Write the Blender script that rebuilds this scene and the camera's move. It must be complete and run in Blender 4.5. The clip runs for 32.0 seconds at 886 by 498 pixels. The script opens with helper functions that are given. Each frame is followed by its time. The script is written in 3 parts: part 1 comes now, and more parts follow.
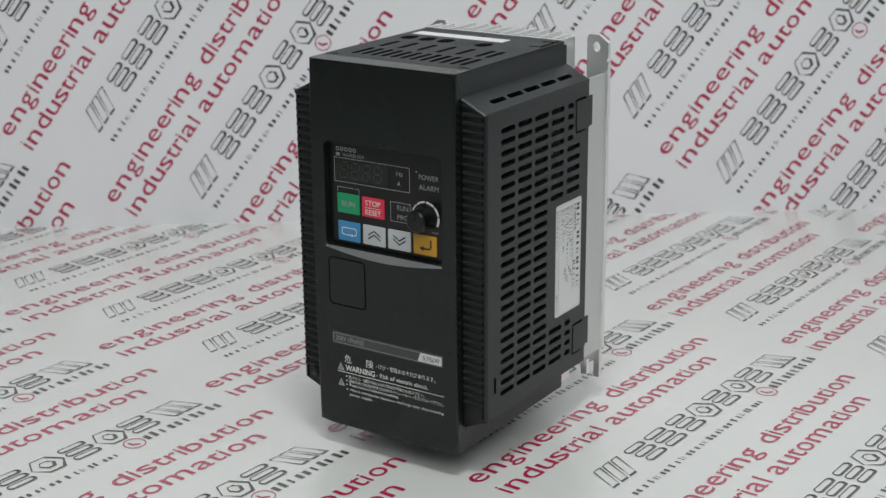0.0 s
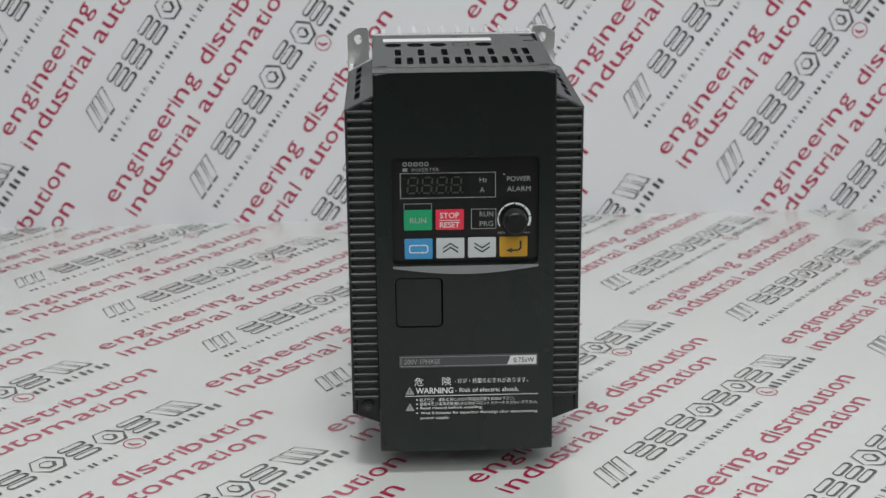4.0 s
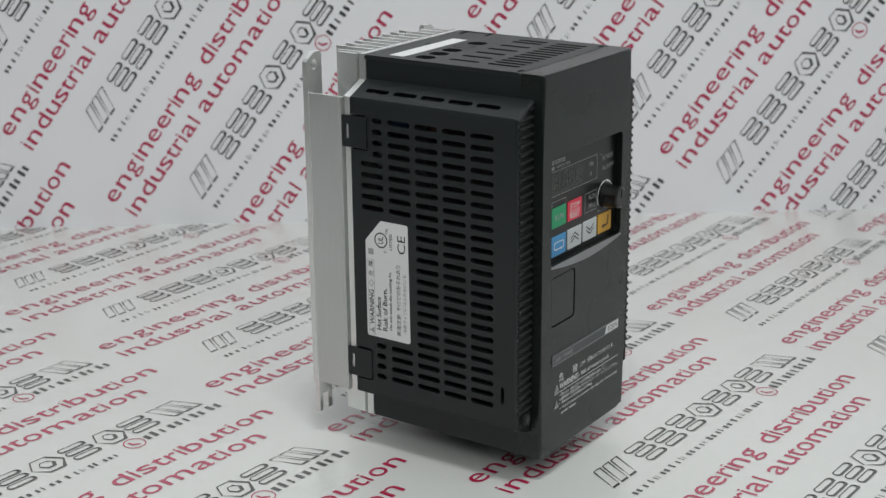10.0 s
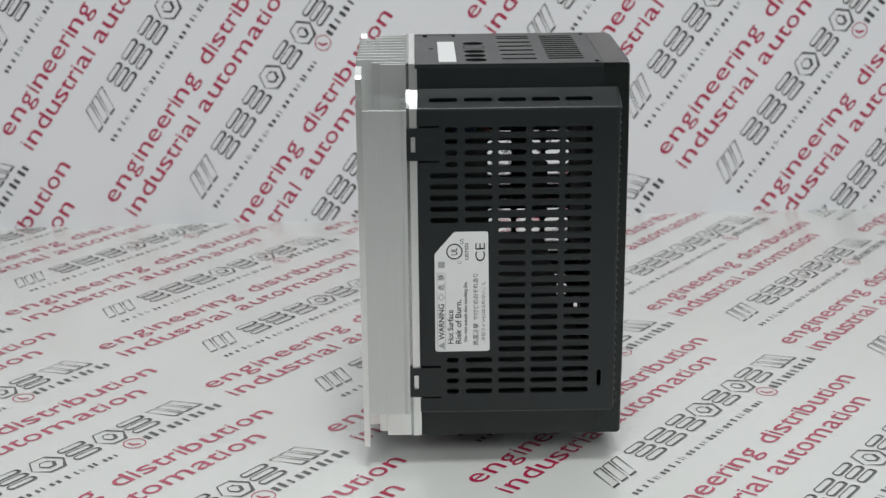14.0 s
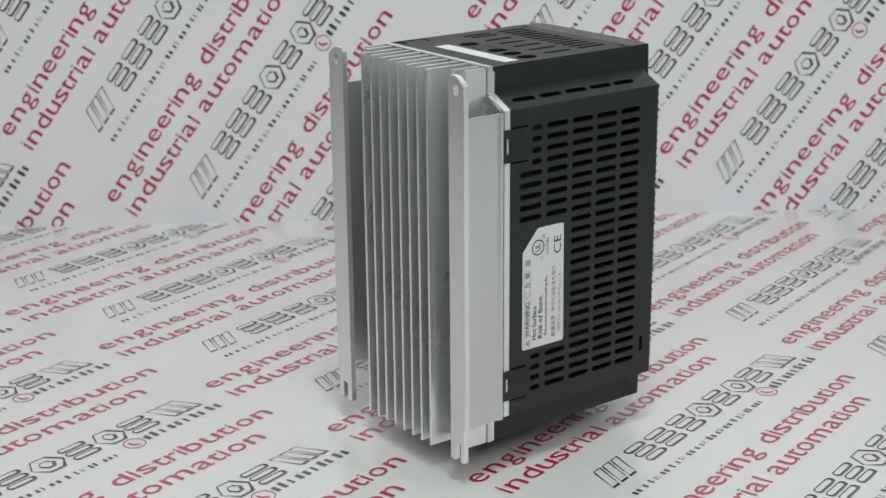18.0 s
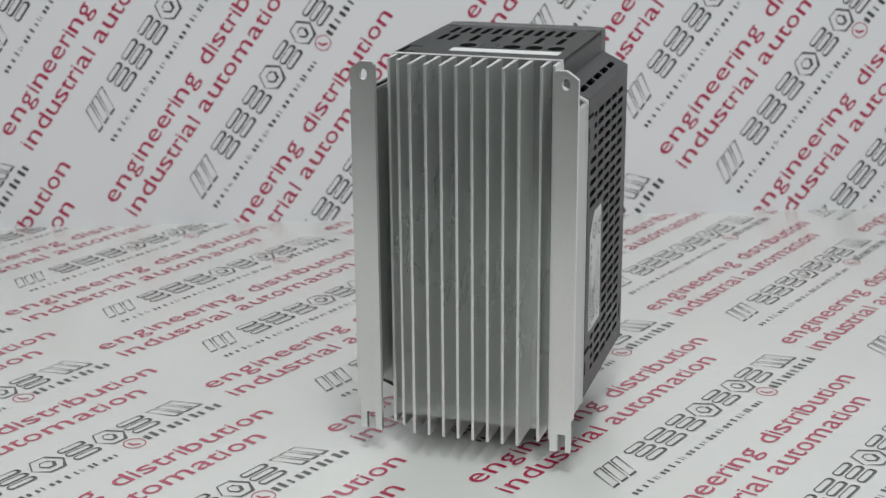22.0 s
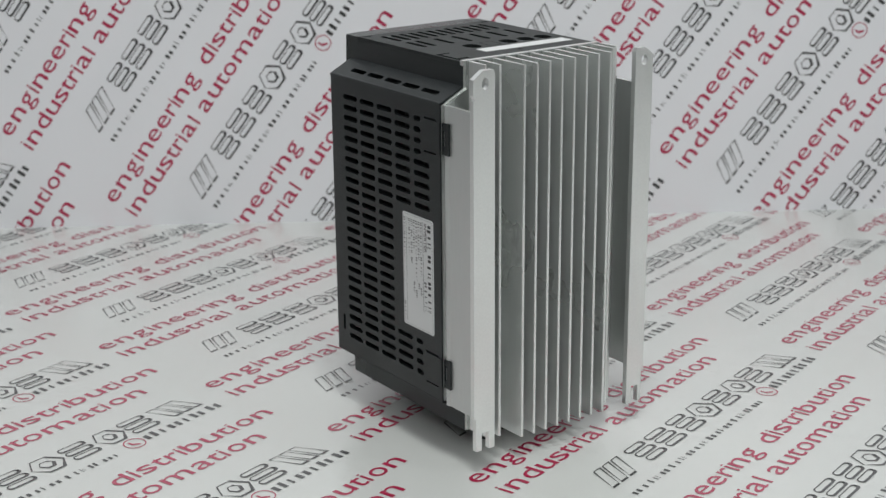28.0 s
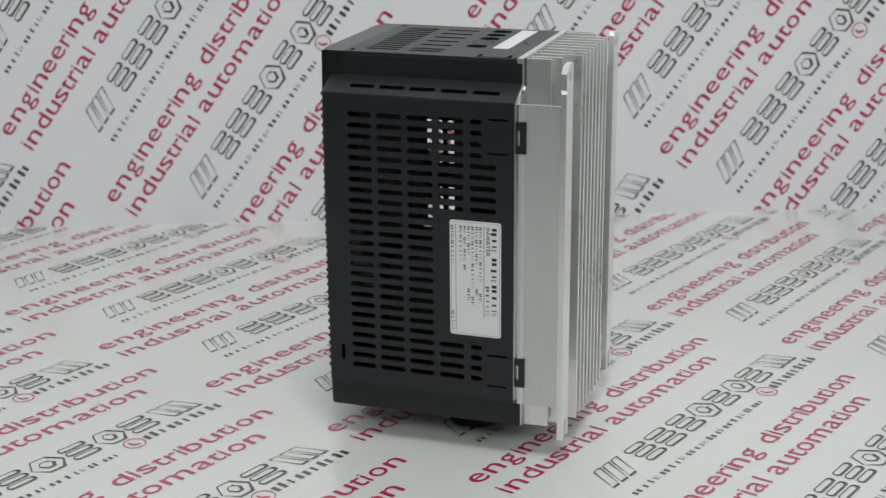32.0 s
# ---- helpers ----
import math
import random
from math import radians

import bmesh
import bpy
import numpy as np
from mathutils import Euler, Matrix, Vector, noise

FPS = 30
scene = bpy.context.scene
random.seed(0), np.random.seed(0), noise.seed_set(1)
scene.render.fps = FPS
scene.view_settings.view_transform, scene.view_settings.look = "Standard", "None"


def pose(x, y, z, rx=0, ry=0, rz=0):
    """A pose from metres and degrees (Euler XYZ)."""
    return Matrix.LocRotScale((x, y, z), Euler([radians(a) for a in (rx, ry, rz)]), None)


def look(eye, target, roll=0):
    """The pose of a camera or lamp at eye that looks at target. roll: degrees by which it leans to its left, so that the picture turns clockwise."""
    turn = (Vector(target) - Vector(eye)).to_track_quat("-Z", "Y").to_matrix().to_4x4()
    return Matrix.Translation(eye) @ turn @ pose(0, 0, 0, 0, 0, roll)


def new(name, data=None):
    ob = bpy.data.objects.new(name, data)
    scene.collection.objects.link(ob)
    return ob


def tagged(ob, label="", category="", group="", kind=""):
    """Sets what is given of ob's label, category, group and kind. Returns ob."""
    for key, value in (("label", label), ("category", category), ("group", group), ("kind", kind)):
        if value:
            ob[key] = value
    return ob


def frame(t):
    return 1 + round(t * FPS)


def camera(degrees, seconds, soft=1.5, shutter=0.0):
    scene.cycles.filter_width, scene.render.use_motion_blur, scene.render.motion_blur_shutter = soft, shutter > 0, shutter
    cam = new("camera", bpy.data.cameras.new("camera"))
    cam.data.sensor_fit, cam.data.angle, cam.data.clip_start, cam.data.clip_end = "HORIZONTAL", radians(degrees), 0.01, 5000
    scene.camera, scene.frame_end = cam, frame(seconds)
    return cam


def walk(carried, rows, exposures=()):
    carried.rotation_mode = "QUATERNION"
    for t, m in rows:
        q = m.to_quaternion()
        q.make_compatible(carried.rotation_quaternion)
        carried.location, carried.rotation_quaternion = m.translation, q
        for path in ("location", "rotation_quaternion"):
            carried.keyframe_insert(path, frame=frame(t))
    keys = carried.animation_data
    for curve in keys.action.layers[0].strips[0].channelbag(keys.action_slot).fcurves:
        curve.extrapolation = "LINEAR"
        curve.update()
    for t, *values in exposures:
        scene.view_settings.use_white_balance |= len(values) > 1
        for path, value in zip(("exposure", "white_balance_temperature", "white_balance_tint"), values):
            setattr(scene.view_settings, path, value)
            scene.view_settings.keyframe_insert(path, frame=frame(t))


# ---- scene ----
MM = 0.001
AXIS_X = 9.0      # the unit's middle stands this far (mm) beside the turning axis
UNDER = 6.8       # the unit's underside in its own drawing, mm
LIFT = 12.5       # height of the unit's underside over the sheet, mm
AXIS = (0.0, -0.01343)   # where the turning axis meets the sheet
TRUE = 0.98195    # from the drawing to true size: the unit is 108 mm wide

# ---- camera ----
cam = camera(32.58, 32.0, soft=1.45)
EYE = Vector((0.0, -0.744, 0.3226))
PITCH, YAW = -0.30599, 0.02319
AHEAD = Vector((-math.sin(YAW) * math.cos(PITCH), math.cos(YAW) * math.cos(PITCH), math.sin(PITCH)))
STAND = look(EYE, EYE + AHEAD, -0.525)
cam.data.dof.use_dof, cam.data.dof.focus_distance, cam.data.dof.aperture_fstop = True, 0.72, 19.0
walk(cam, [(0.0, STAND), (32.0, STAND)], [(0.0, 0.16), (10.0, 0.16), (13.0, 0.23), (18.0, 0.23), (21.0, 0.16), (32.0, 0.16)])

# ---- light ----
world = bpy.data.worlds.new("studio")
scene.world = world
world.use_nodes = True
world.node_tree.nodes["Background"].inputs["Color"].default_value = (0.9, 0.95, 1.0, 1)
world.node_tree.nodes["Background"].inputs["Strength"].default_value = 0.02


def softbox(name, eye, target, sx, sy, watts, colour=(1, 1, 1)):
    data = bpy.data.lights.new(name, "AREA")
    data.shape, data.size, data.size_y, data.energy, data.color = "RECTANGLE", sx, sy, watts, colour
    ob = new(name, data)
    ob.matrix_world = look(eye, target)
    return ob


softbox("softbox_front", (0.08, -1.50, 1.45), (0.0, 0.25, 0.15), 1.8, 1.0, 14.0, (0.975, 1.0, 0.968))
softbox("softbox_side", (0.95, -0.45, 1.70), (0.0, 0.0, 0.1), 0.2, 0.2, 1.5, (0.975, 1.0, 0.968))
softbox("softbox_overhead", (0.05, -0.60, 1.75), (0.03, -0.12, 0.0), 0.42, 0.30, 11.8, (0.975, 1.0, 0.968))


# ---- materials ----
def material(name, colour, rough=0.5, metal=0.0, grain=0.06, grain_scale=900.0, stain=0.05, stain_scale=14.0,
             bump=0.0, stretch=(1, 1, 1), spec=0.5, spread=0.08):
    m = bpy.data.materials.new(name)
    m.use_nodes = True
    nt = m.node_tree
    b = nt.nodes["Principled BSDF"]
    b.inputs["Metallic"].default_value = metal
    b.inputs["Specular IOR Level"].default_value = spec
    tc = nt.nodes.new("ShaderNodeTexCoord")
    mp = nt.nodes.new("ShaderNodeMapping")
    mp.inputs["Scale"].default_value = stretch
    nt.links.new(tc.outputs["Object"], mp.inputs["Vector"])
    fine = nt.nodes.new("ShaderNodeTexNoise")
    fine.inputs["Scale"].default_value, fine.inputs["Detail"].default_value = grain_scale, 3
    broad = nt.nodes.new("ShaderNodeTexNoise")
    broad.inputs["Scale"].default_value, broad.inputs["Detail"].default_value = stain_scale, 4
    nt.links.new(mp.outputs["Vector"], fine.inputs["Vector"])
    nt.links.new(tc.outputs["Object"], broad.inputs["Vector"])
    add = nt.nodes.new("ShaderNodeMath")
    add.operation = "MULTIPLY_ADD"
    nt.links.new(fine.outputs["Fac"], add.inputs[0])
    add.inputs[1].default_value = 2 * grain
    add.inputs[2].default_value = 1 - grain - stain
    add2 = nt.nodes.new("ShaderNodeMath")
    add2.operation = "MULTIPLY_ADD"
    nt.links.new(broad.outputs["Fac"], add2.inputs[0])
    add2.inputs[1].default_value = 2 * stain
    nt.links.new(add.outputs[0], add2.inputs[2])
    mix = nt.nodes.new("ShaderNodeVectorMath")
    mix.operation = "SCALE"
    mix.inputs[0].default_value = colour
    nt.links.new(add2.outputs[0], mix.inputs["Scale"])
    nt.links.new(mix.outputs["Vector"], b.inputs["Base Color"])
    rr = nt.nodes.new("ShaderNodeMapRange")
    rr.inputs["To Min"].default_value, rr.inputs["To Max"].default_value = max(rough - spread, 0.02), rough + spread
    nt.links.new(broad.outputs["Fac"], rr.inputs["Value"])
    nt.links.new(rr.outputs["Result"], b.inputs["Roughness"])
    if bump:
        bn = nt.nodes.new("ShaderNodeBump")
        bn.inputs["Strength"].default_value, bn.inputs["Distance"].default_value = bump, 0.0003
        nt.links.new(fine.outputs["Fac"], bn.inputs["Height"])
        nt.links.new(bn.outputs["Normal"], b.inputs["Normal"])
    return m


# floor white is darker than wall white, to even out the lamps' light
SHEET = material("glossy_white_vinyl_dimmed", (0.655, 0.668, 0.658), 0.34, grain=0.012, grain_scale=500, stain=0.05, stain_scale=9, bump=0.03, spec=0.5)
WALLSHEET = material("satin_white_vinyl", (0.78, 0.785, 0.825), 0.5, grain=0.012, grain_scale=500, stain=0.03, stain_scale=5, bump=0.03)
RED_INK = material("crimson_ink", (0.41, 0.011, 0.068), 0.4, stain=0.08, stain_scale=40)
BLACK_INK = material("black_ink", (0.035, 0.035, 0.037), 0.4, stain=0.1, stain_scale=40)
PLASTER = material("pale_plaster", (0.74, 0.75, 0.76), 0.8, stain=0.06, stain_scale=3)
DARK_FLOOR = material("dark_flooring", (0.035, 0.033, 0.032), 0.6, stain=0.1, stain_scale=5)
DARK_PLASTER = material("dark_plaster", (0.10, 0.10, 0.105), 0.8, stain=0.06, stain_scale=3)
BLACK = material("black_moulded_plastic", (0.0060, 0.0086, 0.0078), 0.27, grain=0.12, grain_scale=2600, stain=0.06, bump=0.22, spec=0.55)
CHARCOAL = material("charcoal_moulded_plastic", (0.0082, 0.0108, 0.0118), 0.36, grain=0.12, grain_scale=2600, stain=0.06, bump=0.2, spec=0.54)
# top cover: the charcoal with a paler base, for light falling on the top
TOP_LIT_CHARCOAL = material("grained_charcoal_plastic_lit", (0.0150, 0.0180, 0.0180), 0.47, grain=0.12, grain_scale=2600, stain=0.06, bump=0.1, spec=0.78)
nodes, links = TOP_LIT_CHARCOAL.node_tree.nodes, TOP_LIT_CHARCOAL.node_tree.links
across = nodes.new("ShaderNodeVectorTransform")
across.vector_type, across.convert_from, across.convert_to = "VECTOR", "OBJECT", "WORLD"
across.inputs[0].default_value = (0, 1, 0)
links.new(across.outputs[0], nodes["Principled BSDF"].inputs["Tangent"])
nodes["Principled BSDF"].inputs["Anisotropic"].default_value = 0.88
for moulded, tint in ((BLACK, (0.92, 1.0, 0.98, 1)), (CHARCOAL, (0.96, 0.99, 1.0, 1)), (TOP_LIT_CHARCOAL, (0.96, 0.99, 1.0, 1))):
    moulded.node_tree.nodes["Principled BSDF"].inputs["Specular Tint"].default_value = tint
RIB = material("glossy_black_plastic", (0.0100, 0.0128, 0.0120), 0.40, grain=0.1, grain_scale=2600, stain=0.06, bump=0.1, spec=0.42)
KEYPAD = material("black_keypad_film", (0.0042, 0.0048, 0.0046), 0.30, grain=0.05, grain_scale=1500, stain=0.05)
for laminated in (SHEET, WALLSHEET, RED_INK, BLACK_INK):
    shader = laminated.node_tree.nodes["Principled BSDF"]
    shader.inputs["Coat Weight"].default_value = 1.0
    shader.inputs["Coat IOR"].default_value = 1.62
    shader.inputs["Coat Roughness"].default_value = 0.22
INNER = material("dark_inner_parts", (0.016, 0.018, 0.018), 0.7, stain=0.2, stain_scale=60)
BLUE_FILM = material("blue_film", (0.010, 0.025, 0.085), 0.4, stain=0.1, stain_scale=60)
COPPER = material("orange_winding", (0.11, 0.045, 0.03), 0.45, stain=0.2, stain_scale=80)
ALU = material("extruded_aluminium", (0.91, 0.93, 0.92), 0.29, 0.86, grain=0.07, grain_scale=420, stain=0.10, stain_scale=16, stretch=(6, 6, 0.12), bump=0.05)
ALU_SATIN = material("brushed_aluminium", (0.70, 0.715, 0.71), 0.40, 0.82, grain=0.06, grain_scale=420, stain=0.08, stain_scale=16, stretch=(6, 6, 0.12), bump=0.05)
ALU_CUT = material("sawn_aluminium_edge", (0.92, 0.93, 0.92), 0.31, 0.90, grain=0.06, grain_scale=900, stain=0.07)
# the fins' metal, darkened to hold the shade in the channels between them
ALU_SHADED = material("shaded_aluminium", (0.50, 0.52, 0.51), 0.22, 0.94, grain=0.14, grain_scale=420, stain=0.10, stain_scale=30, stretch=(6, 6, 0.1), bump=0.05)
PAPER = material("white_label_film", (0.72, 0.73, 0.74), 0.38, grain=0.02, stain=0.03, stain_scale=60)
PRINT_WHITE = material("white_print", (0.74, 0.76, 0.76), 0.5, stain=0.12, stain_scale=300)
PRINT_GREY = material("grey_print", (0.33, 0.345, 0.345), 0.5, stain=0.12, stain_scale=300)
SMALL_PRINT = material("small_grey_print", (0.10, 0.10, 0.105), 0.5, stain=0.15, stain_scale=300)
PRINT_DARK = material("dark_print", (0.03, 0.03, 0.035), 0.5, stain=0.12, stain_scale=300)
GREEN = material("green_key", (0.012, 0.32, 0.14), 0.4, stain=0.05)
REDKEY = material("red_key", (0.72, 0.032, 0.070), 0.4, stain=0.05)
BLUE = material("blue_key", (0.055, 0.29, 0.58), 0.4, stain=0.05)
LIGHTKEY = material("light_grey_key", (0.55, 0.58, 0.60), 0.4, stain=0.05)
YELLOW = material("amber_key", (0.62, 0.33, 0.025), 0.4, stain=0.05)
WINDOW = material("dark_display_window", (0.010, 0.012, 0.011), 0.16, stain=0.05)
SEGMENT = material("unlit_segment", (0.040, 0.041, 0.036), 0.4, stain=0.08)
TRIM = material("silver_grey_trim", (0.26, 0.27, 0.28), 0.34, 0.3, stain=0.05)
STRIP = material("dark_grey_rating_strip", (0.060, 0.066, 0.070), 0.4, stain=0.06)
STEEL = material("screw_steel", (0.30, 0.30, 0.30), 0.35, 1.0)
BLACKENED = material("blackened_steel", (0.05, 0.05, 0.05), 0.4, 0.8)
RUBBER = material("black_rubber", (0.012, 0.012, 0.012), 0.7)


# ---- mesh helpers ----
def mesh_of(name, bm, mat):
    bmesh.ops.recalc_face_normals(bm, faces=bm.faces)
    me = bpy.data.meshes.new(name)
    bm.to_mesh(me)
    bm.free()
    me.materials.append(mat)
    return me


def part(name, bm, mat, parent, label=""):
    me = bm if isinstance(bm, bpy.types.Mesh) else mesh_of(name, bm, mat)
    ob = new(name, me)
    ob.parent = parent
    return tagged(ob, label)


def cube(bm, x0, x1, y0, y1, z0, z1, bevel=0.0):
    """A box in millimetres."""
    m = Matrix.Translation(((x0 + x1) / 2 * MM, (y0 + y1) / 2 * MM, (z0 + z1) / 2 * MM)) @ Matrix.Diagonal(
        (abs(x1 - x0) * MM, abs(y1 - y0) * MM, abs(z1 - z0) * MM, 1))
    vs = bmesh.ops.create_cube(bm, size=1.0, matrix=m)["verts"]
    if bevel:
        edges = list({e for v in vs for e in v.link_edges})
        bmesh.ops.bevel(bm, geom=edges, offset=bevel * MM, segments=2, affect="EDGES", profile=0.6)
    return bm


def box(x0, x1, y0, y1, z0, z1, bevel=0.0):
    return cube(bmesh.new(), x0, x1, y0, y1, z0, z1, bevel)


def prism(outline, put, a0, a1, bm=None, bevel=0.0):
    """Extrudes an outline of (u, v) from a0 to a1; put(u, v, a) gives millimetres."""
    bm = bm or bmesh.new()
    rings = [[bm.verts.new(Vector(put(u, v, a)) * MM) for u, v in outline] for a in (a0, a1)]
    n = len(outline)
    made = [bm.faces.new(rings[0]), bm.faces.new(rings[1][::-1])]
    for i in range(n):
        made.append(bm.faces.new((rings[0][i], rings[1][i], rings[1][(i + 1) % n], rings[0][(i + 1) % n])))
    if bevel:
        bmesh.ops.recalc_face_normals(bm, faces=made)
        bmesh.ops.bevel(bm, geom=list({e for f in made for e in f.edges}), offset=bevel * MM, segments=2, affect="EDGES", profile=0.6)
    return bm


def plate(u0, u1, v0, v1, holes, put, w0, w1, corner=0.0, bm=None, sharp=()):
    """A plate with rectangular holes (u0, u1, v0, v1) that go through it, those in sharp with square corners; put(u, v, w) gives millimetres."""
    bm = bm or bmesh.new()
    soft, holes = holes, [*holes, *sharp]
    us = sorted({u0, u1, *(round(h[i], 3) for h in holes for i in (0, 1))})
    vs = sorted({v0, v1, *(round(h[i], 3) for h in holes for i in (2, 3))})
    solid = {}
    for i in range(len(us) - 1):
        for j in range(len(vs) - 1):
            cu, cv = (us[i] + us[i + 1]) / 2, (vs[j] + vs[j + 1]) / 2
            solid[i, j] = not any(h[0] < cu < h[1] and h[2] < cv < h[3] for h in holes)
    at = {}

    def vert(i, j, k):
        if (i, j, k) not in at:
            at[i, j, k] = bm.verts.new(Vector(put(us[i], vs[j], (w0, w1)[k])) * MM)
        return at[i, j, k]

    for (i, j), full in solid.items():
        if not full:
            continue
        bm.faces.new([vert(*q, 0) for q in ((i, j), (i + 1, j), (i + 1, j + 1), (i, j + 1))])
        bm.faces.new([vert(*q, 1) for q in ((i, j), (i, j + 1), (i + 1, j + 1), (i + 1, j))])
        for di, dj, a, b in ((-1, 0, (i, j), (i, j + 1)), (1, 0, (i + 1, j), (i + 1, j + 1)),
                             (0, -1, (i, j), (i + 1, j)), (0, 1, (i, j + 1), (i + 1, j + 1))):
            if not solid.get((i + di, j + dj), False):
                bm.faces.new((vert(*a, 0), vert(*b, 0), vert(*b, 1), vert(*a, 1)))
    if corner:
        for h in soft:
            c = min(corner, 0.48 * (h[1] - h[0]), 0.48 * (h[3] - h[2]))
            for u, su in ((h[0], 1), (h[1], -1)):
                for v, sv in ((h[2], 1), (h[3], -1)):
                    prism([(u, v), (u + su * c, v), (u + su * c * 0.3, v + sv * c * 0.3), (u, v + sv * c)], put, w0, w1, bm)
    return bm


def rounded(u0, u1, v0, v1, r, steps=4):
    pts = []
    for cu, cv, a in ((u1 - r, v1 - r, 0), (u0 + r, v1 - r, 90), (u0 + r, v0 + r, 180), (u1 - r, v0 + r, 270)):
        for k in range(steps + 1):
            b = radians(a + 90 * k / steps)
            pts.append((cu + r * math.cos(b), cv + r * math.sin(b)))
    return pts


def ring(outer, inner, put, bm=None):
    """A flat band between two outlines of equal count."""
    bm = bm or bmesh.new()
    a = [bm.verts.new(Vector(put(u, v)) * MM) for u, v in outer]
    b = [bm.verts.new(Vector(put(u, v)) * MM) for u, v in inner]
    for i in range(len(a)):
        j = (i + 1) % len(a)
        bm.faces.new((a[i], a[j], b[j], b[i]))
    return bm


def flat(outline, put, bm=None):
    bm = bm or bmesh.new()
    bm.faces.new([bm.verts.new(Vector(put(u, v)) * MM) for u, v in outline])
    return bm


def drum(centre, axis, r, a0, a1, bm=None, n=32, r1=None):
    """A round body along an axis ('x', 'y', 'z') in millimetres."""
    bm = bm or bmesh.new()
    k = "xyz".index(axis)
    i, j = [q for q in range(3) if q != k]
    rings = []
    for a, rad in ((a0, r), (a1, r1 or r)):
        row = []
        for s in range(n):
            v = [0, 0, 0]
            v[k], v[i], v[j] = a, centre[0] + rad * math.cos(2 * math.pi * s / n), centre[1] + rad * math.sin(2 * math.pi * s / n)
            row.append(bm.verts.new(Vector(v) * MM))
        rings.append(row)
    bm.faces.new(rings[0]), bm.faces.new(rings[1][::-1])
    for s in range(n):
        bm.faces.new((rings[0][s], rings[0][(s + 1) % n], rings[1][(s + 1) % n], rings[1][s]))
    return bm


LETTERS = {}


def letters(body, bold=0.0):
    """Outline of a line of writing, as points and faces, with its lower left corner and its size."""
    if (body, bold) not in LETTERS:
        cu = bpy.data.curves.new("line", "FONT")
        cu.body, cu.size, cu.resolution_u, cu.offset = body, 1.0, 3, bold
        ob = new("line", cu)
        bpy.context.view_layer.update()
        me = bpy.data.meshes.new_from_object(ob.evaluated_get(bpy.context.evaluated_depsgraph_get()))
        co = [(v.co.x, v.co.y) for v in me.vertices]
        faces = [tuple(p.vertices) for p in me.polygons]
        bpy.data.objects.remove(ob), bpy.data.curves.remove(cu), bpy.data.meshes.remove(me)
        xs, ys = [c[0] for c in co] or [0, 1], [c[1] for c in co] or [0, 1]
        LETTERS[body, bold] = co, faces, min(xs), min(ys), max(xs) - min(xs), max(ys) - min(ys)
    return LETTERS[body, bold]


def tall_x(y, lift):
    """Raises the small letters of a line of writing to a share of its ascenders."""
    low, high = 0.453, 0.682
    top = lift * high
    return y if y <= 0 else y * top / low if y < low else top + (y - low) * (high - top) / (high - low)


def writing(body, u0, u1, v0, v1, put, bold=0.0, bm=None, baseline=None, lift=0.664):
    """Writing set into the rectangle u0..u1, v0..v1; put(u, v) gives millimetres. baseline: v of the baseline and the cap height instead of v0, v1."""
    co, faces, x0, y0, w, h = letters(body, bold)
    bm = bm or bmesh.new()
    if baseline:
        sv, b = baseline[1] / 0.72, baseline[0]
        vs = [bm.verts.new(Vector(put(u0 + (x - x0) / w * (u1 - u0), b + tall_x(y, lift) * sv)) * MM) for x, y in co]
    else:
        vs = [bm.verts.new(Vector(put(u0 + (x - x0) / w * (u1 - u0), v0 + (y - y0) / h * (v1 - v0))) * MM) for x, y in co]
    for f in faces:
        try:
            bm.faces.new([vs[i] for i in f])
        except ValueError:
            pass
    return bm


def dashes(words, v0, v1, put, step, rng, fill=0.66):
    """Lines of small upright bars, one for each unreadable character."""
    bm = bmesh.new()
    for a, b in words:
        n = max(1, round((b - a) / step))
        for k in range(n):
            u, w = a + (b - a) * k / n, (b - a) / n
            lift = rng.choice((0.0, 0.0, 0.22)) * (v1 - v0)
            a, c = u + 0.14 * w, u + (0.14 + fill) * w
            flat([(a, v0), (c, v0), (c, v1 + lift), (a, v1 + lift)], put, bm)
    return bm


def bars(spans, v0, v1, put, bm=None):
    """Plain bars for writing that cannot be read."""
    bm = bm or bmesh.new()
    for a, b in spans:
        flat([(a, v0), (b, v0), (b, v1), (a, v1)], put, bm)
    return bm


# ---- the place ----
CREASE = Vector((-0.35460, 0.32951, 0.0))
ALONG = Vector((0.99741, 0.07197, 0.0))
BEHIND = Vector((-0.07197, 0.99741, 0.0))


def slab(name, corners, thick, mat, label, category):
    """A thick sheet below or behind four corners, given anticlockwise as seen from its face."""
    bm = bmesh.new()
    c = [Vector(q) for q in corners]
    nrm = (c[1] - c[0]).cross(c[2] - c[0]).normalized()
    front = [bm.verts.new(q) for q in c]
    back = [bm.verts.new(q - nrm * thick) for q in c]
    bm.faces.new(front), bm.faces.new(back[::-1])
    for i in range(4):
        bm.faces.new((front[i], back[i], back[(i + 1) % 4], front[(i + 1) % 4]))
    return tagged(new(name, mesh_of(name, bm, mat)), label, category, kind="structure")


def on_crease(u, v=0.0, back=0.0):
    return CREASE + ALONG * u + BEHIND * back + Vector((0, 0, v))


